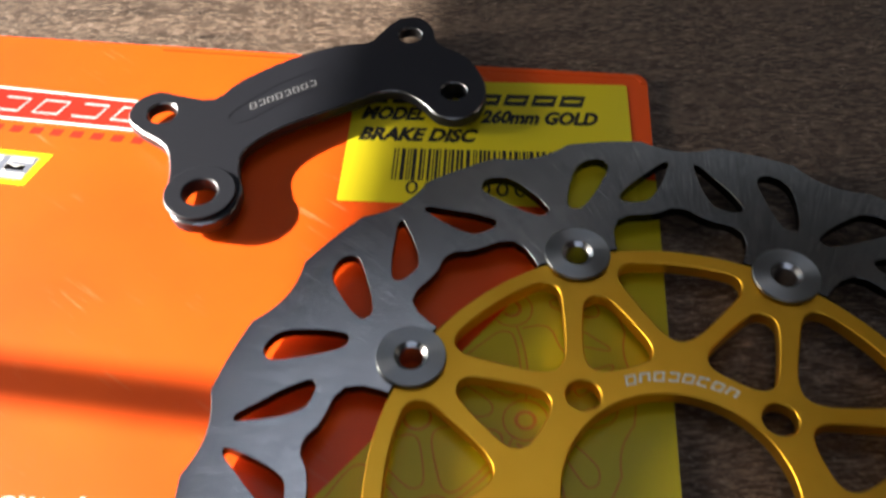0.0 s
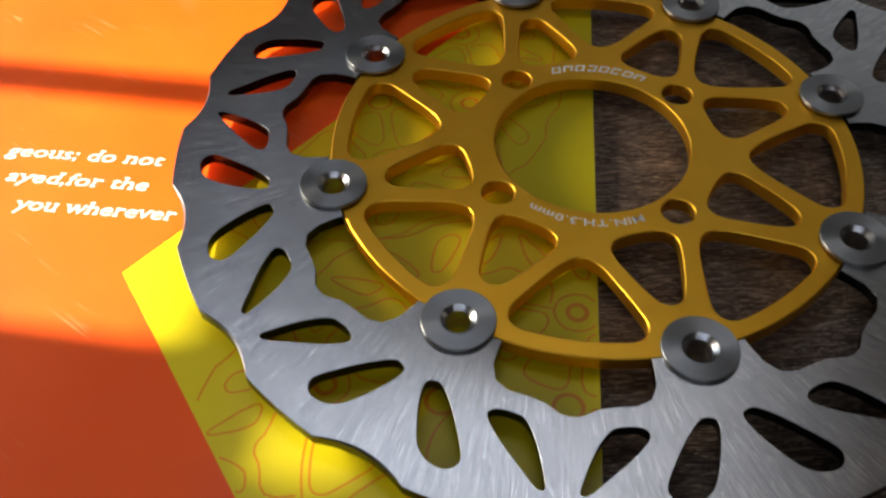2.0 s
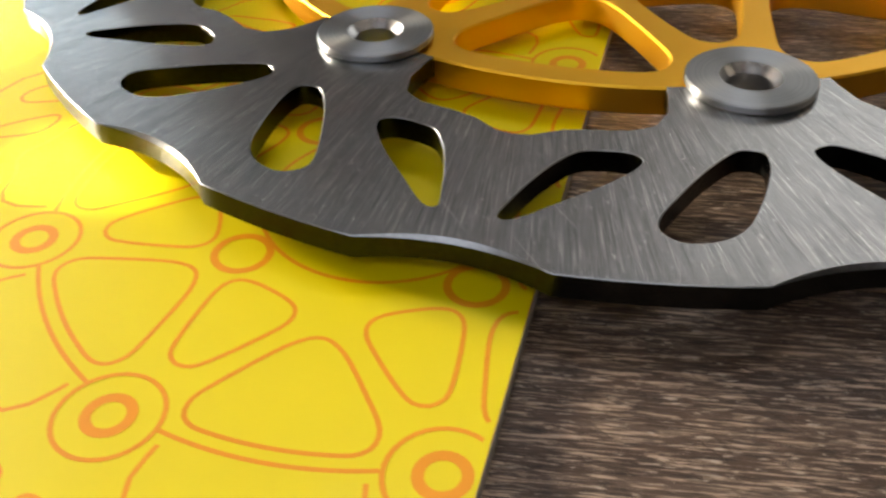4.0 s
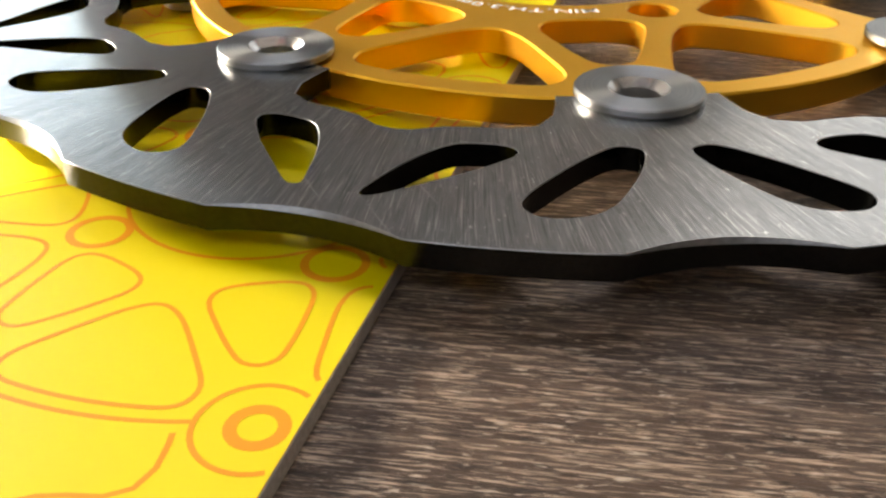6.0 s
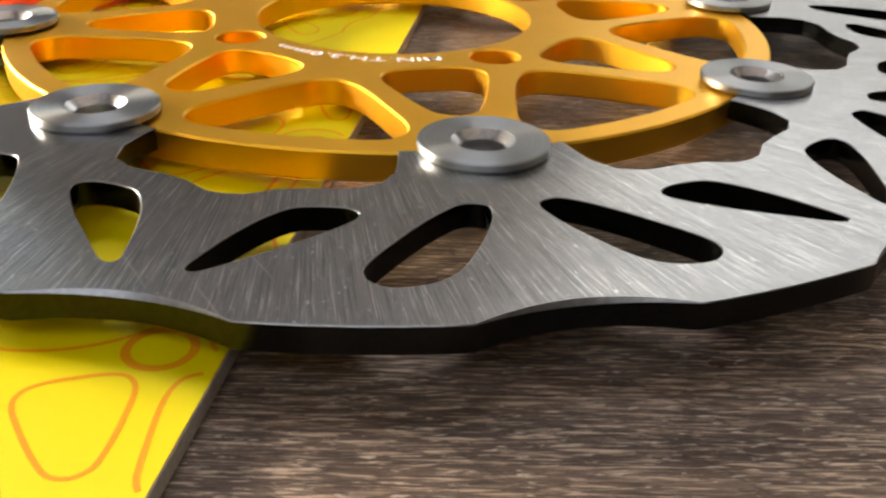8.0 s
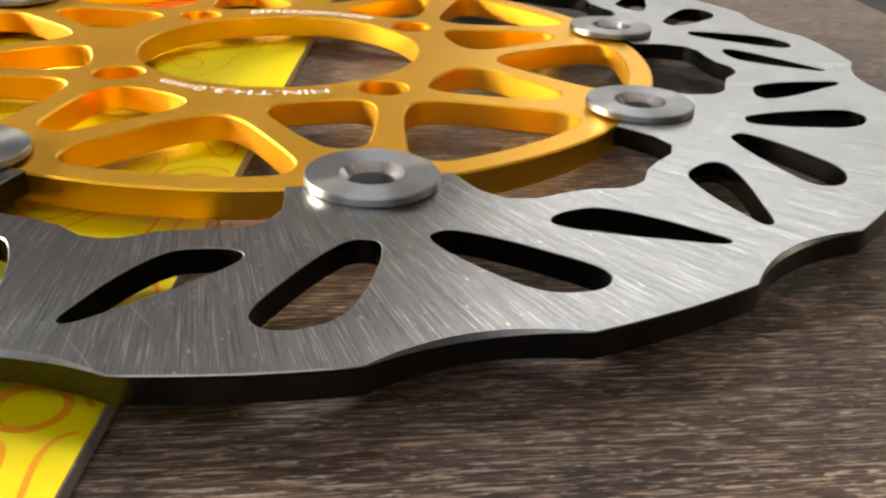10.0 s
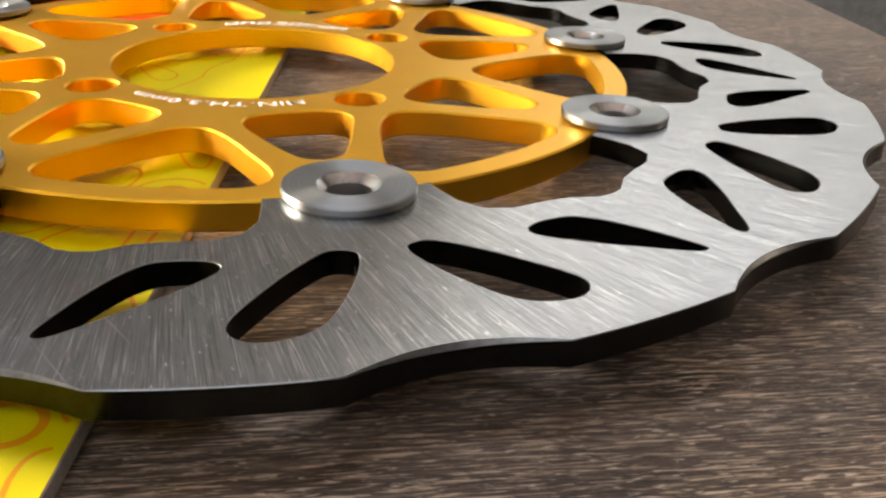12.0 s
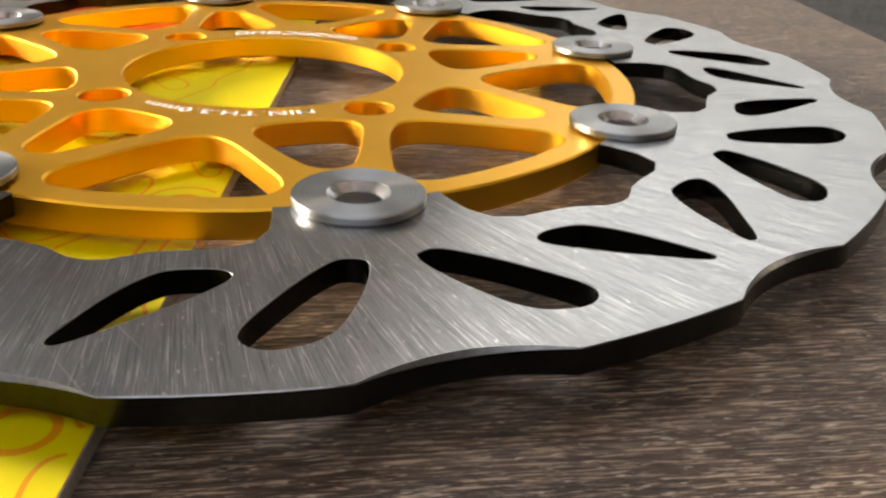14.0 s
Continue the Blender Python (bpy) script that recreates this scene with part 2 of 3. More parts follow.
def turn_of(loop):
    return sum(a[0] * b[1] - a[1] * b[0] for a, b in zip(loop, loop[1:] + loop[:1]))


def shrunk(loop, by):
    """The loop moved sideways: inwards for a positive distance, one for all points or one for each."""
    out, n, sign = [], len(loop), 1 if turn_of(loop) > 0 else -1
    each = by if isinstance(by, list) else [by] * n
    for i in range(n):
        p, q, r = Vector(loop[i - 1]), Vector(loop[i]), Vector(loop[(i + 1) % n])
        a, b = (q - p), (r - q)
        a = a.normalized() if a.length > 1e-9 else b.normalized()
        b = b.normalized() if b.length > 1e-9 else a
        v = Vector((-(a.y + b.y), a.x + b.x))
        v = v.normalized() if v.length > 1e-6 else Vector((-a.y, a.x))
        out.append(tuple(q + v * each[i] * sign))
    return out


def plate(outer, holes, low, top, chamfer, wall=0, rim=0, worn=None):
    """A flat piece with holes and broken edges, from loops in centimetres; worn gives the upper outer edge a chamfer point by point."""
    bm = bmesh.new()
    loops = [(outer, 1)] + [(h, -1) for h in holes]
    rings = {}
    for level, (z, inset) in enumerate(((low, chamfer), (low + chamfer, 0), (top - chamfer, 0), (top, chamfer))):
        rings[level] = [[bm.verts.new((x * CM, y * CM, z * CM)) for x, y in (shrunk(loop, inset * way) if inset else loop)]
                        for loop, way in loops]
    if worn:
        for v, c in zip(rings[2][0], worn):
            v.co.z = (top - c) * CM
        for v, (x, y) in zip(rings[3][0], shrunk(outer, worn)):
            v.co.x, v.co.y = x * CM, y * CM
    for level in range(3):
        for lower, upper in zip(rings[level], rings[level + 1]):
            for i in range(len(lower)):
                j = (i + 1) % len(lower)
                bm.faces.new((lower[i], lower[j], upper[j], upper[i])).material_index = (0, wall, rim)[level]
    for level in (0, 3):
        flat = [v for ring in rings[level] for v in ring]
        for tri in tessellate_polygon([[v.co for v in ring] for ring in rings[level]]):
            try:
                bm.faces.new([flat[i] for i in tri])
            except ValueError:
                pass
    return bm


def circle(x, y, r, count=32):
    return [(x + r * math.cos(2 * math.pi * i / count), y + r * math.sin(2 * math.pi * i / count)) for i in range(count)]


def lathe(profile, count=48, dark=()):
    """A closed turned profile of (radius, height), in centimetres."""
    bm = bmesh.new()
    rings = [[bm.verts.new((r * CM * math.cos(2 * math.pi * k / count), r * CM * math.sin(2 * math.pi * k / count), z * CM))
              for k in range(count)] for r, z in profile]
    for i, (a, b) in enumerate(zip(rings, rings[1:] + rings[:1])):
        for k in range(count):
            j = (k + 1) % count
            bm.faces.new((a[k], a[j], b[j], b[k])).material_index = 1 if i in dark else 0
    return bm


def ribbon(bm, line, width, z, closed=True, keep=None):
    """A flat line of ink along points in centimetres; keep tells which points lie on the printed field."""
    n = len(line)
    sides = []
    for i in range(n):
        p = Vector(line[i - 1]) if closed or i else Vector(line[0])
        q = Vector(line[(i + 1) % n]) if closed or i < n - 1 else Vector(line[-1])
        d = (q - p)
        d = d.normalized() if d.length else Vector((1, 0))
        o = Vector((-d.y, d.x)) * width / 2
        c = Vector(line[i])
        sides.append((c + o, c - o))
    made = [None] * n
    for i in range(n if closed else n - 1):
        j = (i + 1) % n
        if keep and not (keep(*line[i]) and keep(*line[j])):
            continue
        for k in (i, j):
            if made[k] is None:
                made[k] = [bm.verts.new((s.x * CM, s.y * CM, z * CM)) for s in sides[k]]
        bm.faces.new((made[i][0], made[i][1], made[j][1], made[j][0]))
    return bm


def letters(body, size, shear=0.0, bold=0.0):
    """Flat lettering as a bmesh with its origin at the start of the base line; size is the height of a capital, in centimetres."""
    data = bpy.data.curves.new("lettering", "FONT")
    data.body, data.size, data.shear, data.offset = body, size * CM / 0.69, shear, bold * CM
    data.resolution_u = 3
    ob = new("lettering", data)
    mesh = bpy.data.meshes.new_from_object(ob.evaluated_get(bpy.context.evaluated_depsgraph_get()))
    bpy.data.objects.remove(ob)
    bm = bmesh.new()
    bm.from_mesh(mesh)
    bpy.data.meshes.remove(mesh)
    bpy.data.curves.remove(data)
    return bm


# feet of typewriter letters: (share of the width, height as a share of a capital)
FEET = {"d": ((0.93, 1.0), (0.93, 0)), "n": ((0.1, 0), (0.9, 0), (0.06, 0.68)), "r": ((0.2, 0), (0.15, 0.68)), "h": ((0.1, 0), (0.9, 0), (0.06, 1.0)),
        "u": ((0.05, 0.68), (0.85, 0.68), (0.93, 0)), "w": ((0.06, 0.68), (0.5, 0.68), (0.94, 0.68)), "v": ((0.08, 0.68), (0.92, 0.68)),
        "y": ((0.08, 0.68), (0.92, 0.68)), "f": ((0.35, 0),), "t": ((0.6, 0),)}


def add_feet(bm, c, size, shear):
    """Slab feet across the ends of a letter's strokes."""
    xs = [v.co.x - v.co.y * shear for v in bm.verts]
    x0, x1 = min(xs), max(xs)
    long, thick = 0.13 * size * CM, 0.055 * size * CM
    for share, high in FEET.get(c, ()):
        y = high * size * CM + (thick if high == 0 else -thick)
        x = x0 + (x1 - x0) * share + y * shear
        bm.faces.new([bm.verts.new((x + a, y + b, 0.00003)) for a, b in ((-long, -thick), (long, -thick), (long, thick), (-long, thick))])


def lettering(parent, body, size, wide, mat, label, place, shear, bold, slab=False):
    """A line of letters, each one a mesh of its own, stretched to a width; place is the pose of its start."""
    whole = letters(body, size, shear, bold)
    grow = wide * CM / max(v.co.x for v in whole.verts)
    whole.free()
    for k, c in enumerate(body):
        if c == " ":
            continue
        line, one = letters(body[:k + 1], size, shear, bold), letters(c, size, shear, bold)
        shift = max(v.co.x for v in line.verts) - max(v.co.x for v in one.verts)
        line.free()
        if slab:
            add_feet(one, c, size, shear)
        for v in one.verts:
            v.co.x = (v.co.x + shift) * grow
        part("letter", one, mat, parent, label).matrix_local = place


def quads(bm, corners, z):
    bm.faces.new([bm.verts.new((x * CM, y * CM, z * CM)) for x, y in corners])


def block(bm, x0, x1, y0, y1, z0, z1):
    made = bmesh.ops.create_cube(bm, size=1.0)["verts"]
    for v in made:
        v.co = Vector(((x0 + x1) / 2 + v.co.x * (x1 - x0), (y0 + y1) / 2 + v.co.y * (y1 - y0), (z0 + z1) / 2 + v.co.z * (z1 - z0)))


def empty(name, label, category, group=""):
    ob = new(name)
    ob.empty_display_size = 0.01
    return tagged(ob, label, category, group)


# ---- shapes of the disc (radius in cm, angle in degrees) ----
def tooth_edge():
    """Outer edge: sixteen arcs parted by shallow scoops."""
    out = []
    for k in range(16):
        mid = 22.5 * k
        for i in range(13):
            a = -5.7 + 11.4 * i / 12
            out.append((12.67 + 0.33 * (abs(a) / 5.7) ** 2.0, mid + a))
        for a in (7.2, 9.0, 11.25, 13.5, 15.3):
            out.append((13.0, mid + a))
    return polar(out)


def tooth_wear():
    """Chamfer of the outer edge: wide in the scoops, fine on the arcs."""
    return ([0.011 + 0.05 * math.sin(math.pi * i / 12) for i in range(13)] + [0.011] * 5) * 16


HALF_GAP = [(10.0, 0.0), (9.96, 1.5), (9.72, 3.9), (9.63, 6.4), (9.6, 9.6), (9.42, 11.9), (9.0, 13.2), (8.5, 13.5), (8.24, 13.5)]


def seat(mid, way):
    """Half-round seat about a bobbin's shank, cut outwards or inwards."""
    return [(8.205 + way * (0.015 + 0.5 * math.sin(radians(22.5 * i))), mid - 3.5 * math.cos(radians(22.5 * i))) for i in range(9)]


def carrier_edge():
    """Round outer edge of the carrier with eight bobbin seats."""
    out = []
    for k in range(8):
        out += [(8.19, 45 * k + 1.6 * i) for i in range(-11, 12)] + seat(45 * k + 22.5, -1)
    return polar(out)


def gap_edge():
    """Inner edge of the steel ring: a wavy bay between every two lobes."""
    out = []
    for k in range(8):
        mid = 45 * k
        bay = [(r, -a) for r, a in reversed(HALF_GAP[1:])] + HALF_GAP
        fine = []
        for (r0, a0), (r1, a1) in zip(bay, bay[1:]):
            fine += [(r0, a0), ((r0 + r1) / 2, (a0 + a1) / 2)]
        fine.append(bay[-1])
        lobe = [(8.22, 16.5), (8.22, 17.8)] + seat(22.5, 1) + [(8.22, 27.2), (8.22, 28.5)]
        out += [(r, mid + a) for r, a in fine + lobe]
    return polar(out)


SLOT_WIDE = [(10.22, 1.9), (10.10, 2.8), (10.13, 4.3), (10.60, 6.9), (11.20, 9.1), (11.64, 10.35), (11.92, 10.6), (12.14, 9.8),
             (12.20, 8.5), (12.10, 6.7), (11.84, 5.25), (11.43, 4.1), (10.98, 3.0), (10.53, 2.1)]
SLOT_TIP = [(10.33, 10.85), (10.2, 9.8), (10.19, 7.7), (10.29, 5.9), (10.67, 4.3), (11.17, 3.1), (11.68, 2.3), (11.99, 1.95),
            (12.06, 2.5), (11.94, 3.4), (11.58, 5.2), (11.09, 7.95), (10.70, 9.95), (10.49, 10.8)]
HALF_LARGE = [(7.66, 4.0), (7.66, 8.0), (7.65, 11.4), (7.52, 13.6), (7.25, 14.7), (6.9, 14.5), (6.25, 12.2), (5.65, 9.4), (5.2, 6.4), (4.92, 3.0)]
HALF_SMALL = [(6.5, 2.7), (6.2, 4.5), (5.7, 6.9), (5.2, 9.4), (4.8, 11.6), (4.5, 12.4), (4.25, 11.4), (4.1, 8.6), (4.02, 4.5)]


def both(half, first, last, turn):
    full = [first] + half + [last] + [(r, -a) for r, a in reversed(half)]
    return polar(full, turn)


def slots():
    out = []
    for k in range(8):
        for side in (1, -1):
            out.append(rounded(polar(SLOT_WIDE, 22.05 + 45 * k, side), 3))
            out.append(rounded(polar(SLOT_TIP, 45 * k - 0.3, side), 3))
    return out


def windows():
    out = []
    for k in range(8):
        out.append(rounded(both(HALF_LARGE, (7.66, 0), (4.84, 0), 45 * k), 2))
        out.append(rounded(both(HALF_SMALL, (6.62, 0), (4.0, 0), 22.5 + 45 * k), 2))
    return out


def moved(loop, x, y, scale, turn):
    c, s = math.cos(radians(turn)) * scale, math.sin(radians(turn)) * scale
    return [(x + c * u - s * v, y + s * u + c * v) for u, v in loop]


# ---- the room ----
WEST, EAST, SOUTH, NORTH, FLOOR, TOP = -0.75, 1.7, -0.6, 1.3, -0.75, 1.65


def structure(name, boxes, mat, label, category):
    bm = bmesh.new()
    for b in boxes:
        block(bm, *b)
    return tagged(mesh_object(name, bm, mat), label, category, kind="structure")


structure("floor", [(WEST - 0.1, EAST + 0.1, SOUTH - 0.1, NORTH + 0.1, FLOOR - 0.1, FLOOR)], DARK_FLOOR, "dark floor in shade below the table", "floor")
C_X0, C_X1, C_Y0, C_Y1 = -0.72, 0.28, 0.30, 0.96       # opening added for an overhead fill lamp
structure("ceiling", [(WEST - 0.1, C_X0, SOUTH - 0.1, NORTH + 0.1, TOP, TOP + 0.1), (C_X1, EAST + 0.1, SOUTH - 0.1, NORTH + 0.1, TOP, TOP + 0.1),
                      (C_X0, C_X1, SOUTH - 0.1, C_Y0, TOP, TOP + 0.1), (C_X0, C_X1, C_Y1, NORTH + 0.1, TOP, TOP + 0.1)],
          CEILING, "plain white ceiling with an opening added for a fill lamp", "ceiling")
# opening added behind the camera to hold a fill lamp
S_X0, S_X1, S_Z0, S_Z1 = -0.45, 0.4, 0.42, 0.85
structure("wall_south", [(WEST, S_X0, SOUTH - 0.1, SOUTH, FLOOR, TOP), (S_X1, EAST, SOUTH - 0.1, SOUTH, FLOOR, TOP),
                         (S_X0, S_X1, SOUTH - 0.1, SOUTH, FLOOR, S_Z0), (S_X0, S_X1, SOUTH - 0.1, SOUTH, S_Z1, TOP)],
          DARK_WALL, "plain dark wall with an opening added for a fill lamp", "wall")
structure("wall_east", [(EAST, EAST + 0.1, SOUTH, NORTH, FLOOR, TOP)], DARK_WALL, "plain dark grey wall", "wall")
# the sunny window: its head and its side bound the patch of sun on the table
W_Y0, W_Y1, W_Z0, W_Z1 = -0.089, 0.75, 0.06, 0.305
G_Y0, G_Y1, G_Z0, G_Z1 = -0.124, -0.107, 0.306, 0.3274      # gap added in the unseen wall to throw a spot of sun
structure("wall_west", [(WEST - 0.04, WEST, SOUTH, G_Y0, FLOOR, TOP), (WEST - 0.04, WEST, G_Y1, W_Y0, FLOOR, TOP),
                        (WEST - 0.04, WEST, G_Y0, G_Y1, FLOOR, G_Z0), (WEST - 0.04, WEST, G_Y0, G_Y1, G_Z1, TOP),
                        (WEST - 0.04, WEST, W_Y1, NORTH, FLOOR, TOP),
                        (WEST - 0.04, WEST, W_Y0, W_Y1, FLOOR, W_Z0), (WEST - 0.04, WEST, W_Y0, W_Y1, W_Z1, TOP)],
          PLASTER, "plain dark grey wall with a window and an added gap", "wall")
structure("window_1", [(WEST - 0.03, WEST - 0.01, 0.004, 0.020, W_Z0, W_Z1)], FRAME_PAINT, "narrow painted glazing bar of the sunny window", "window")
N_X0, N_X1, N_Z0, N_Z1 = 0.04, 0.90, 0.27, 1.14
structure("wall_north", [(WEST, N_X0, NORTH, NORTH + 0.1, FLOOR, TOP), (N_X1, EAST, NORTH, NORTH + 0.1, FLOOR, TOP),
                         (N_X0, N_X1, NORTH, NORTH + 0.1, FLOOR, N_Z0), (N_X0, N_X1, NORTH, NORTH + 0.1, N_Z1, TOP)],
          PLASTER, "plain grey wall with a window", "wall")
# unseen screen that keeps blue sky light out of the north opening
structure("sky_blocker", [(WEST, EAST, NORTH + 0.6, NORTH + 0.7, FLOOR, TOP + 0.5)], PLASTER, "grey screen added outside the window to block the sky", "wall")
area_lamp("west_window_light", WEST - 0.02, 0.01, 0.235, 90, 0, -90, 0.18, 0.13, 0.75, (1.0, 0.93, 0.82))
# fill lamp added to lift the near side of the table
area_lamp("south_fill_light", (S_X0 + S_X1) / 2, SOUTH - 0.05, (S_Z0 + S_Z1) / 2, 90, 0, 0, S_X1 - S_X0, S_Z1 - S_Z0, 0.11, (1.0, 0.92, 0.82))
area_lamp("north_window_light", (N_X0 + N_X1) / 2, NORTH + 0.05, (N_Z0 + N_Z1) / 2, -90, 0, 0, N_X1 - N_X0, N_Z1 - N_Z0, 0.122, (0.90, 0.95, 1.0))
# unseen overhead lamp, added for soft light and the steel's reflections
area_lamp("overhead_fill_light", (C_X0 + C_X1) / 2, (C_Y0 + C_Y1) / 2, TOP + 0.05, 0, 0, 0, C_X1 - C_X0, C_Y1 - C_Y0, 0.42, (0.98, 0.97, 0.98))


# ---- the table ----
def table():
    thing = empty("table", "dark brown wood-grain laminate table top", "table")
    bm = bmesh.new()
    block(bm, -0.63, 0.192, -0.42, 0.50, -0.03, 0.0)
    bmesh.ops.bevel(bm, geom=[e for e in bm.edges], offset=0.0015, segments=2, affect="EDGES")
    top = part("tabletop", bm, WOOD, thing)
    for x in (-0.58, 0.14):
        for y in (-0.37, 0.45):
            bm = bmesh.new()
            block(bm, x - 0.025, x + 0.025, y - 0.025, y + 0.025, FLOOR, -0.03)
            part("leg", bm, WOOD, thing)
    thing.matrix_world = pose(0, 0, 0, 0, 0, 6.7)


table()


# ---- the printed board ----
def right_edge(y):
    return 1.19 - (y + 15.3) * 0.0672


def on_yellow(x, y):
    """Inside the printed yellow corner field."""
    a = (x + 13.06) * 13.6 - (y + 6.78) * 8.6
    b = (x + 13.06) * 9.4 + (y + 6.78) * 8.0
    return a > 0.8 and b > 0.8 and x < right_edge(y) - 0.06 and y > -24.5


def runs(loop, keep):
    """The stretches of a closed line that lie on the printed field."""
    kept = [keep(*p) for p in loop]
    if all(kept):
        return [(loop, True)]
    start = kept.index(False)
    out, now = [], []
    for k in range(1, len(loop) + 1):
        i = (start + k) % len(loop)
        if kept[i]:
            now.append(loop[i])
        else:
            if len(now) > 2:
                out.append((now, False))
            now = []
    return out


def outline_print(parent, x, y, scale, turn, width, lift=0.0):
    """One line drawing of a brake disc on the yellow field, line by line."""
    eyes = [(8.2 * math.cos(radians(22.5 + 45 * k)), 8.2 * math.sin(radians(22.5 + 45 * k))) for k in range(8)]
    lines = [(loop, width) for loop in [gap_edge(), circle(0, 0, 7.98, 240), tooth_edge(), circle(0, 0, 3.05, 64)] + slots() + windows()]
    for k in range(8):
        a = radians(22.5 + 45 * k)
        cx, cy = 8.2 * math.cos(a), 8.2 * math.sin(a)
        lines += [(circle(cx, cy, 1.03, 36), width), (circle(cx, cy, 0.43, 24), width * 2.2)]
    for k in range(4):
        a = radians(45 + 90 * k)
        lines.append((circle(3.75 * math.cos(a), 3.75 * math.sin(a), 0.62, 28), width * 1.8))
    z = BOARD_TOP + 0.0075 + lift
    hidden = moved(eyes, x, y, scale, turn)

    def outside(u, v):
        return on_yellow(u, v) and all((u - a) ** 2 + (v - b) ** 2 > (1.03 * scale) ** 2 for a, b in hidden)

    for i, (loop, w) in enumerate(lines):
        z += 0.00002
        for run, closed in runs(moved(loop, x, y, scale, turn), outside if i < 2 else on_yellow):
            part("printed_line", ribbon(bmesh.new(), run, w, z, closed), LINE_INK, parent)


def board():
    thing = empty("packaging_board", "glossy orange and yellow printed packaging board lying on the table", "packaging")
    low = -25.0
    corner = []
    r = 0.55
    cx, cy = right_edge(17.3) - r, 17.36 - r
    for i in range(7):
        a = radians(90 - 15 * i)
        corner.append((cx + r * math.cos(a), cy + r * math.sin(a)))
    loop = [(-34.0, 16.2), (-20.0, 16.68), (-8.0, 17.06)] + corner + [(right_edge(5), 5), (right_edge(low), low), (-34.0, low)]
    part("board", plate(loop, [], 0.0, BOARD_TOP, 0.02), BOARD_CORE, thing, "grey pressed board core")
    bm = bmesh.new()
    face = shrunk(loop, 0.015)
    quads(bm, face, BOARD_TOP + 0.003)
    part("orange_face", bm, ORANGE, thing, "bright orange printed face")
    # pressed lip along the rounded corner: a low bead inside the edge
    inner, outer = shrunk(loop, 0.30), shrunk(loop, 0.10)
    first, last = 1, 3 + len(corner)
    bead = outer[first:last] + inner[first:last][::-1]
    part("lip", plate(bead, [], BOARD_TOP - 0.01, BOARD_TOP + 0.05, 0.03), ORANGE, thing, "raised orange lip along the edge")
    bm = bmesh.new()
    top_y = 11.8
    quads(bm, [(-13.06, -6.78), (right_edge(-24.18) - 0.014, -24.18), (right_edge(top_y) - 0.014, top_y), (-13.06 + (top_y + 6.78) * 8.6 / 13.6, top_y)], BOARD_TOP + 0.006)
    part("yellow_field", bm, YELLOW, thing, "yellow printed corner field")
    outline_print(thing, -1.53, -11.12, 0.617, 5.0, 0.062)
    outline_print(thing, -9.1, 2.9, 0.613, 12.0, 0.05, 0.0025)
    # white lettering
    for body, x, y, wide in (("geous; do not", -18.68, -2.64, 5.23), ("ayed,for the", -18.2, -3.74, 4.65), ("you wherever", -17.35, -4.85, 5.1)):
        lettering(thing, body, 0.5, wide, WHITE_INK, "white slanted letter", pose(x * CM, y * CM, (BOARD_TOP + 0.008) * CM, 0, 0, 2.6), 0.15, 0.0, True)
    # a long red mark with a silver rim, and a small one in a yellow frame
    z = BOARD_TOP + 0.008
    bm = bmesh.new()
    quads(bm, [(-31, 13.62), (-19.6, 13.40), (-19.0, 11.75), (-31, 11.75)], z)
    part("mark_rim", bm, WHITE_INK, thing, "white rim of a long red mark")
    bm = bmesh.new()
    quads(bm, [(-31, 13.49), (-19.75, 13.27), (-19.2, 11.90), (-31, 11.90)], z + 0.006)
    part("mark_field", bm, RED_INK, thing, "long red mark")
    for i in range(7):
        x = -29.9 + 1.55 * i
        bm = bmesh.new()
        ribbon(bm, [(x + 0.1, 12.25), (x + 1.05, 12.25), (x + 1.3, 12.95), (x + 0.35, 12.95)], 0.11, z + 0.012, i % 2 == 0)
        part("mark_bar", bm, SILVER_INK, thing, "silver slanted bar")
    for i in range(14):
        x = -29.5 + 0.78 * i
        bm = bmesh.new()
        quads(bm, [(x, 11.15), (x + 0.07, 11.5), (x + 0.5, 11.5), (x + 0.43, 11.15)], z)
        part("small_bar", bm, RED_INK, thing, "small red bar of lettering")
    bm = bmesh.new()
    quads(bm, [(-27.5, 10.25), (-21.85, 10.22), (-22.25, 8.62), (-27.5, 8.62)], z)
    part("badge_frame", bm, YELLOW, thing, "yellow frame of a small badge")
    bm = bmesh.new()
    quads(bm, [(-27.3, 10.0), (-22.25, 9.98), (-22.5, 8.86), (-27.3, 8.86)], z + 0.006)
    part("badge_field", bm, SLATE_INK, thing, "slate grey field of a small badge")
    for i in range(4):
        x = -26.9 + 1.16 * i
        bm = bmesh.new()
        ribbon(bm, [(x + 0.95, 9.06), (x + 0.1, 9.06), (x + 0.13, 9.43), (x + 0.8, 9.43), (x + 0.13, 9.43), (x + 0.2, 9.82), (x + 1.0, 9.82)], 0.27, z + 0.012, False)
        part("badge_bar", bm, WHITE_INK, thing, "white bars of a small badge")
    return thing


board()


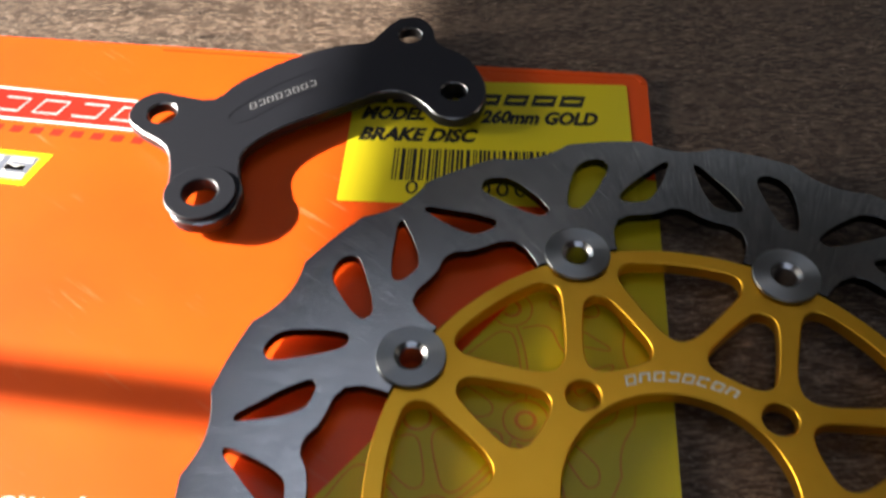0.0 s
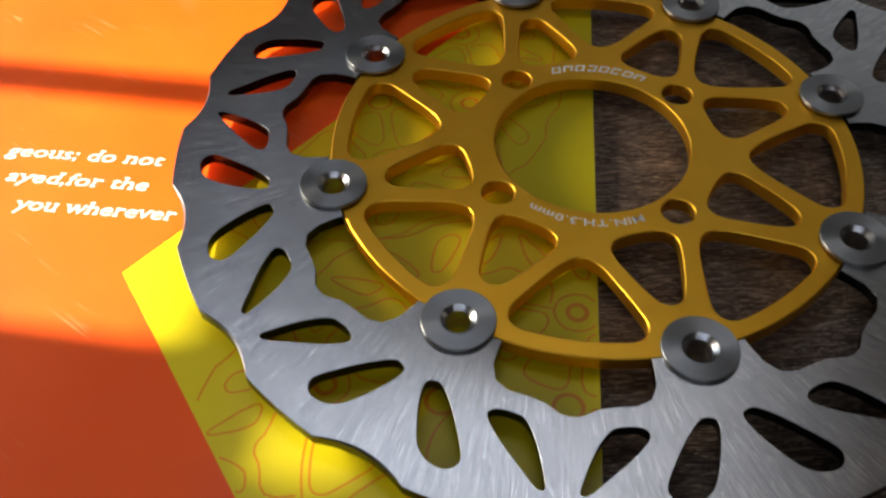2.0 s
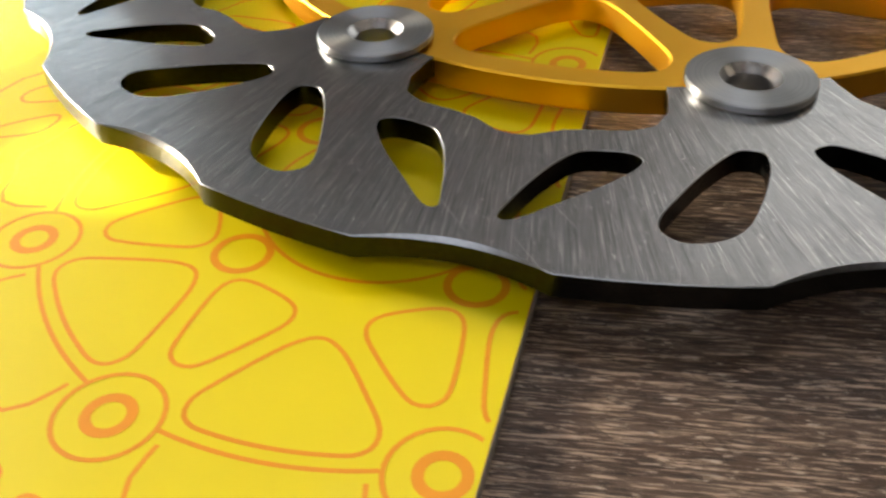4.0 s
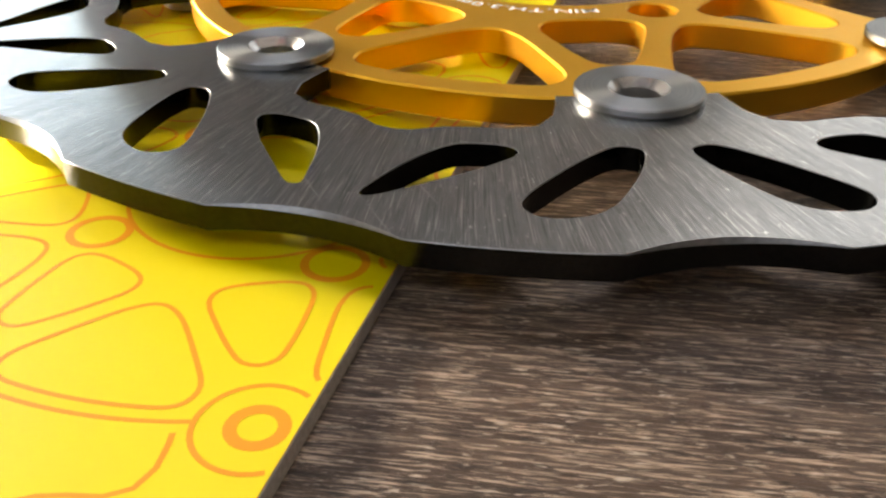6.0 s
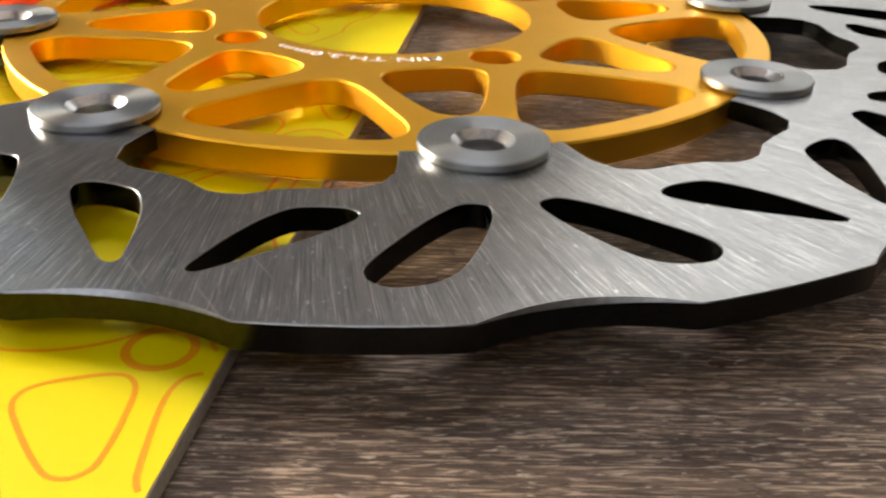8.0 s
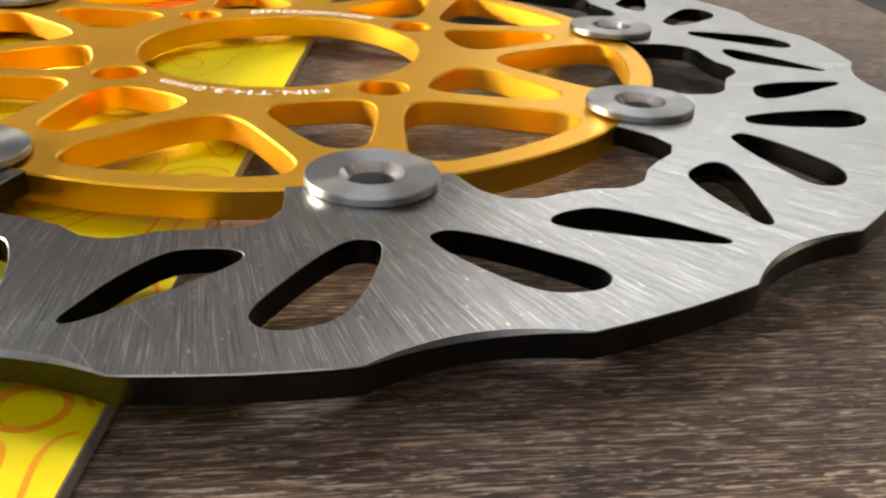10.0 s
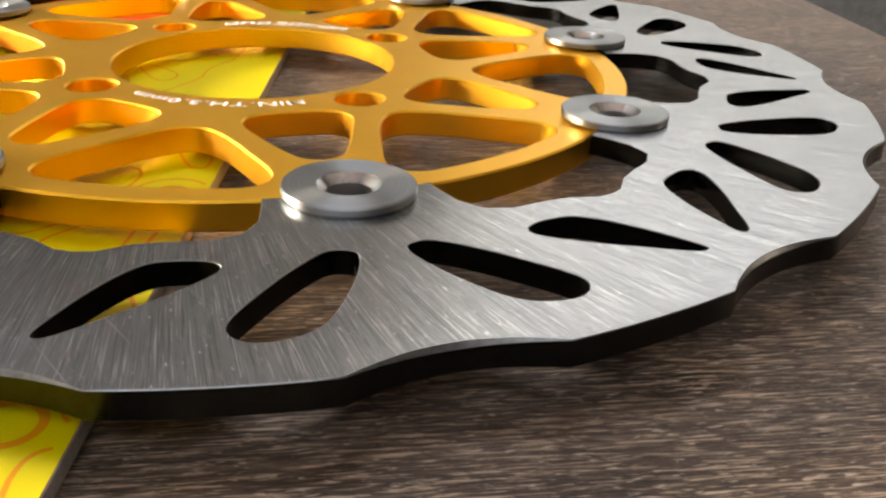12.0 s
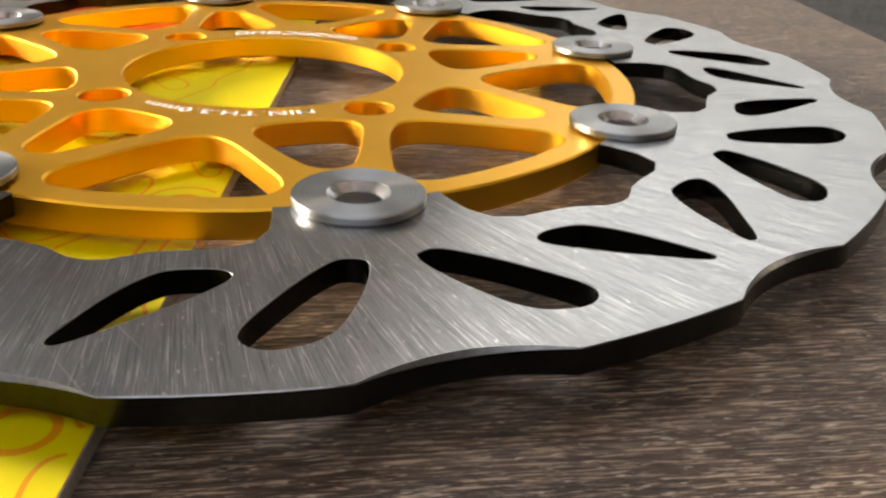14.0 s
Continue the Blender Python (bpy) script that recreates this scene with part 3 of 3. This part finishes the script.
# ---- the sticker ----
def sticker():
    thing = empty("product_label", "yellow paper product label with black print stuck on the orange board", "label")
    base = BOARD_TOP + 0.02
    z = base * CM

    loop = []
    wide, high, r = 10.15, 6.3, 0.12
    for cx, cy, a0 in ((wide - r, high - r, 0), (r, high - r, 90), (r, r, 180), (wide - r, r, 270)):
        loop += [(cx + r * math.cos(radians(a0 + 22.5 * i)), cy + r * math.sin(radians(a0 + 22.5 * i))) for i in range(5)]
    part("paper", plate(loop, [], 0.0, 0.012, 0.002), LABEL, thing)
    for body, u, v, size, wide_to in (("MODEL", 0.36, 4.12, 0.62, 2.35), ("260mm GOLD", 4.75, 4.05, 0.62, 4.25), ("BRAKE DISC", 0.38, 3.02, 0.62, 4.3)):
        lettering(thing, body, size, wide_to, BLACK_INK, "bold black italic letter", pose(u * CM, v * CM, 0.016 * CM), 0.3, 0.045)
    for i in range(8):
        bm = bmesh.new()
        u = 0.45 + 1.03 * i
        ribbon(bm, [(u, 5.1), (u + 0.72, 5.1), (u + 0.86, 5.48), (u + 0.14, 5.48)], 0.27, 0.016)
        part("heading_bar", bm, BLACK_INK, thing, "black slanted bar of the heading")
    rng = random.Random(4)
    u = 1.75
    while u < 7.6:
        w = rng.choice((0.05, 0.05, 0.1, 0.14))
        bm = bmesh.new()
        quads(bm, [(u, 1.05), (u + w, 1.05), (u + w, 2.6), (u, 2.6)], 0.016)
        part("barcode_bar", bm, BLACK_INK, thing)
        u += w + rng.choice((0.045, 0.07, 0.1))
    for i in range(9):
        bm = bmesh.new()
        ribbon(bm, [(2.5 + 0.62 * i + 0.17 * math.cos(radians(20 * k)), 0.72 + 0.27 * math.sin(radians(20 * k))) for k in range(18)], 0.09, 0.016)
        part("code_mark", bm, BLACK_INK, thing, "unreadable rounded mark")
    thing.matrix_world = pose(-11.3 * CM, 9.4 * CM, z, 0, 0, 5.5)
    return thing


sticker()


# ---- the brake disc ----
def brake_disc():
    thing = empty("brake_disc", "floating brake disc, brushed steel ring on a gold carrier", "brake disc")
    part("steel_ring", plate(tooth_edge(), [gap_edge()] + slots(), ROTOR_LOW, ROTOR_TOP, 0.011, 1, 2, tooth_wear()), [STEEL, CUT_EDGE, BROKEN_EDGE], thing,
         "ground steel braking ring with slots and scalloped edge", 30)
    holes = [circle(3.75 * math.cos(radians(45 + 90 * k)), 3.75 * math.sin(radians(45 + 90 * k)), 0.49, 28) for k in range(4)]
    carrier = part("carrier", plate(carrier_edge(), [circle(0, 0, 3.05, 96)] + holes + windows(), CARRIER_LOW, CARRIER_TOP, 0.035), GOLD, thing,
                   "gold anodised aluminium carrier", 30)
    # bobbins: flange, bevelled bore, lower flange
    low, top = BOARD_TOP + 0.03, ROTOR_TOP + 0.145
    profile = [(0.38, low), (0.74, low), (0.78, low + 0.04), (0.78, 0.44), (0.62, 0.46), (0.62, 0.99), (0.98, ROTOR_TOP + 0.004), (1.01, ROTOR_TOP + 0.03),
               (1.01, top - 0.02), (0.99, top), (0.49, top), (0.48, top - 0.008), (0.35, top - 0.14), (0.34, low + 0.02)]
    first = None
    for k in range(8):
        a = radians(-22.5 + 45 * k)
        if first is None:
            first = part("bobbin", lathe(profile, 48, (11, 12, 13)), [TURNED, BORE], thing, "turned aluminium bobbin with a bevelled bore", 32)
            ob = first
        else:
            ob = new("bobbin", first.data)
            ob.parent = thing
            ob["label"] = first["label"]
        ob.matrix_local = pose(8.2 * CM * math.cos(a), 8.2 * CM * math.sin(a), 0, 0, 0, 37 * k)
    # lettering round the bore
    body = "MIN.TH.3.0mm"
    glyphs = []
    for c in body:
        bm = letters(c, 0.25, 0.0, 0.006)
        x0, x1 = min(v.co.x for v in bm.verts), max(v.co.x for v in bm.verts)
        for v in bm.verts:
            v.co.x -= (x0 + x1) / 2
        glyphs.append((bm, (x1 - x0) / CM))
    gap, radius = 0.055, 3.36
    room = radius * radians(57.0) - gap * (len(body) - 1)
    grow = room / sum(w for _, w in glyphs)
    a = radians(-61.7)
    for bm, w in glyphs:
        for v in bm.verts:
            v.co.x *= grow
        mid = a - w * grow / 2 / radius
        ob = part("letter", bm, ETCH, carrier, "white etched letter")
        ob.matrix_local = pose(radius * CM * math.cos(mid), radius * CM * math.sin(mid), (CARRIER_TOP + 0.006) * CM, 0, 0, math.degrees(mid) - 90)
        a -= (w * grow + gap) / radius
    # a maker's mark opposite, as plain slanted bars
    for i in range(8):
        mid = radians(113.0 - 6.5 * i)
        bm = bmesh.new()
        ribbon(bm, [(-0.13, 0.02), (0.12, 0.02), (0.19, 0.27), (-0.06, 0.27)][i % 3:] + [(-0.13, 0.02), (0.12, 0.02)][:i % 3], 0.09, 0, i % 2 == 0)
        ob = part("mark_bar", bm, ETCH, carrier, "white etched bar of a mark")
        ob.matrix_local = pose(3.44 * CM * math.cos(mid), 3.44 * CM * math.sin(mid), (CARRIER_TOP + 0.006) * CM, 0, 0, math.degrees(mid) - 90)
    thing.matrix_world = pose(0, -0.04 * CM, 0)
    return thing


brake_disc()


# ---- the caliper bracket ----
def bracket():
    thing = empty("caliper_bracket", "black anodised caliper bracket with four bolt eyes lying on the board", "bracket")
    base, top = 0.58, 1.05
    k1, k2, k3, k4 = (-18.25, 12.05), (-15.6, 8.4), (-10.2, 17.6), (-8.05, 14.6)
    line = [(-18.6, 10.98), (-19.35, 11.6), (-19.4, 12.5), (-18.75, 13.15), (-17.8, 13.05), (-16.6, 13.05), (-15.9, 14.2), (-14.3, 15.75),
            (-12.8, 16.65), (-11.7, 17.0), (-11.25, 17.9), (-10.75, 18.65), (-10.0, 18.75), (-9.4, 18.2), (-9.05, 17.3), (-7.8, 16.55), (-6.95, 15.1),
            (-6.95, 13.9), (-7.5, 13.2), (-8.4, 13.2), (-9.3, 14.0), (-10.4, 14.3), (-12.0, 13.2), (-13.75, 11.9), (-14.65, 10.8), (-14.75, 9.9),
            (-14.3, 8.8), (-14.35, 7.7), (-15.1, 7.12), (-16.05, 7.2), (-16.72, 8.1), (-17.0, 9.3), (-17.55, 10.4)]
    holes = [circle(*k1, 0.52, 28), circle(*k2, 0.58, 28), circle(*k3, 0.44, 28), circle(*k4, 0.46, 28)]
    body = part("body", plate(rounded(line, 3), holes, base, top, 0.05, 0, 1), [BLACK, BARE_GLARE], thing, "", 35)
    for (x, y), r, hole in ((k2, 1.2, 0.58),):
        bm = lathe([(hole, top - 0.05), (r, top - 0.05), (r, top + 0.09), (r - 0.04, top + 0.12), (hole + 0.05, top + 0.12), (hole, top + 0.08)], 40)
        ob = part("boss", bm, BLACK, thing, "raised round boss about a bolt eye", 35)
        ob.matrix_local = pose(x * CM, y * CM, 0)
    # unseen prop, added to hold the bracket up so sun passes beneath
    for (x, y), r, hole in ((k4, 0.75, 0.46),):
        low = BOARD_TOP + 0.045
        bm = lathe([(hole + 0.004, low), (r, low), (r, base + 0.03), (hole + 0.004, base + 0.03)], 36)
        ob = part("eye_prop", bm, BLACK, thing, "round prop added under a bolt eye", 35)
        ob.matrix_local = pose(x * CM, y * CM, 0)
    # second added prop, hidden below the web
    bm = bmesh.new()
    block(bm, -0.04, 0.0, -0.003, 0.003, (BOARD_TOP + 0.012) * CM, (base + 0.03) * CM)
    part("web_prop", bm, BLACK, thing, "flat prop added under the web").matrix_local = pose(-11.6 * CM, 15.1 * CM, 0, 0, 0, 42)
    # long recess bordered by a low rim, and a maker's mark as bars
    bm = bmesh.new()
    rim = [(-15.8, 12.3), (-15.2, 12.0), (-14.0, 13.3), (-12.6, 14.6), (-12.75, 15.2), (-13.3, 15.1), (-14.6, 14.0)]
    ribbon(bm, rounded(rim, 4), 0.07, top + 0.012)
    part("recess_rim", bm, BLACK, thing)
    for i in range(8):
        t = i / 8
        x, y = -15.0 + 2.1 * t, 12.68 + 1.68 * t
        bm = bmesh.new()
        ribbon(bm, [(-0.10, 0.04), (0.10, 0.04), (0.16, 0.3), (-0.04, 0.3)], 0.06, 0, i % 3 != 1)
        ob = part("mark_bar", bm, FAINT_ETCH, thing, "pale etched bar of a mark")
        ob.matrix_local = pose(x * CM, y * CM, (top + 0.014) * CM, 0, 0, 38)
    return thing


bracket()
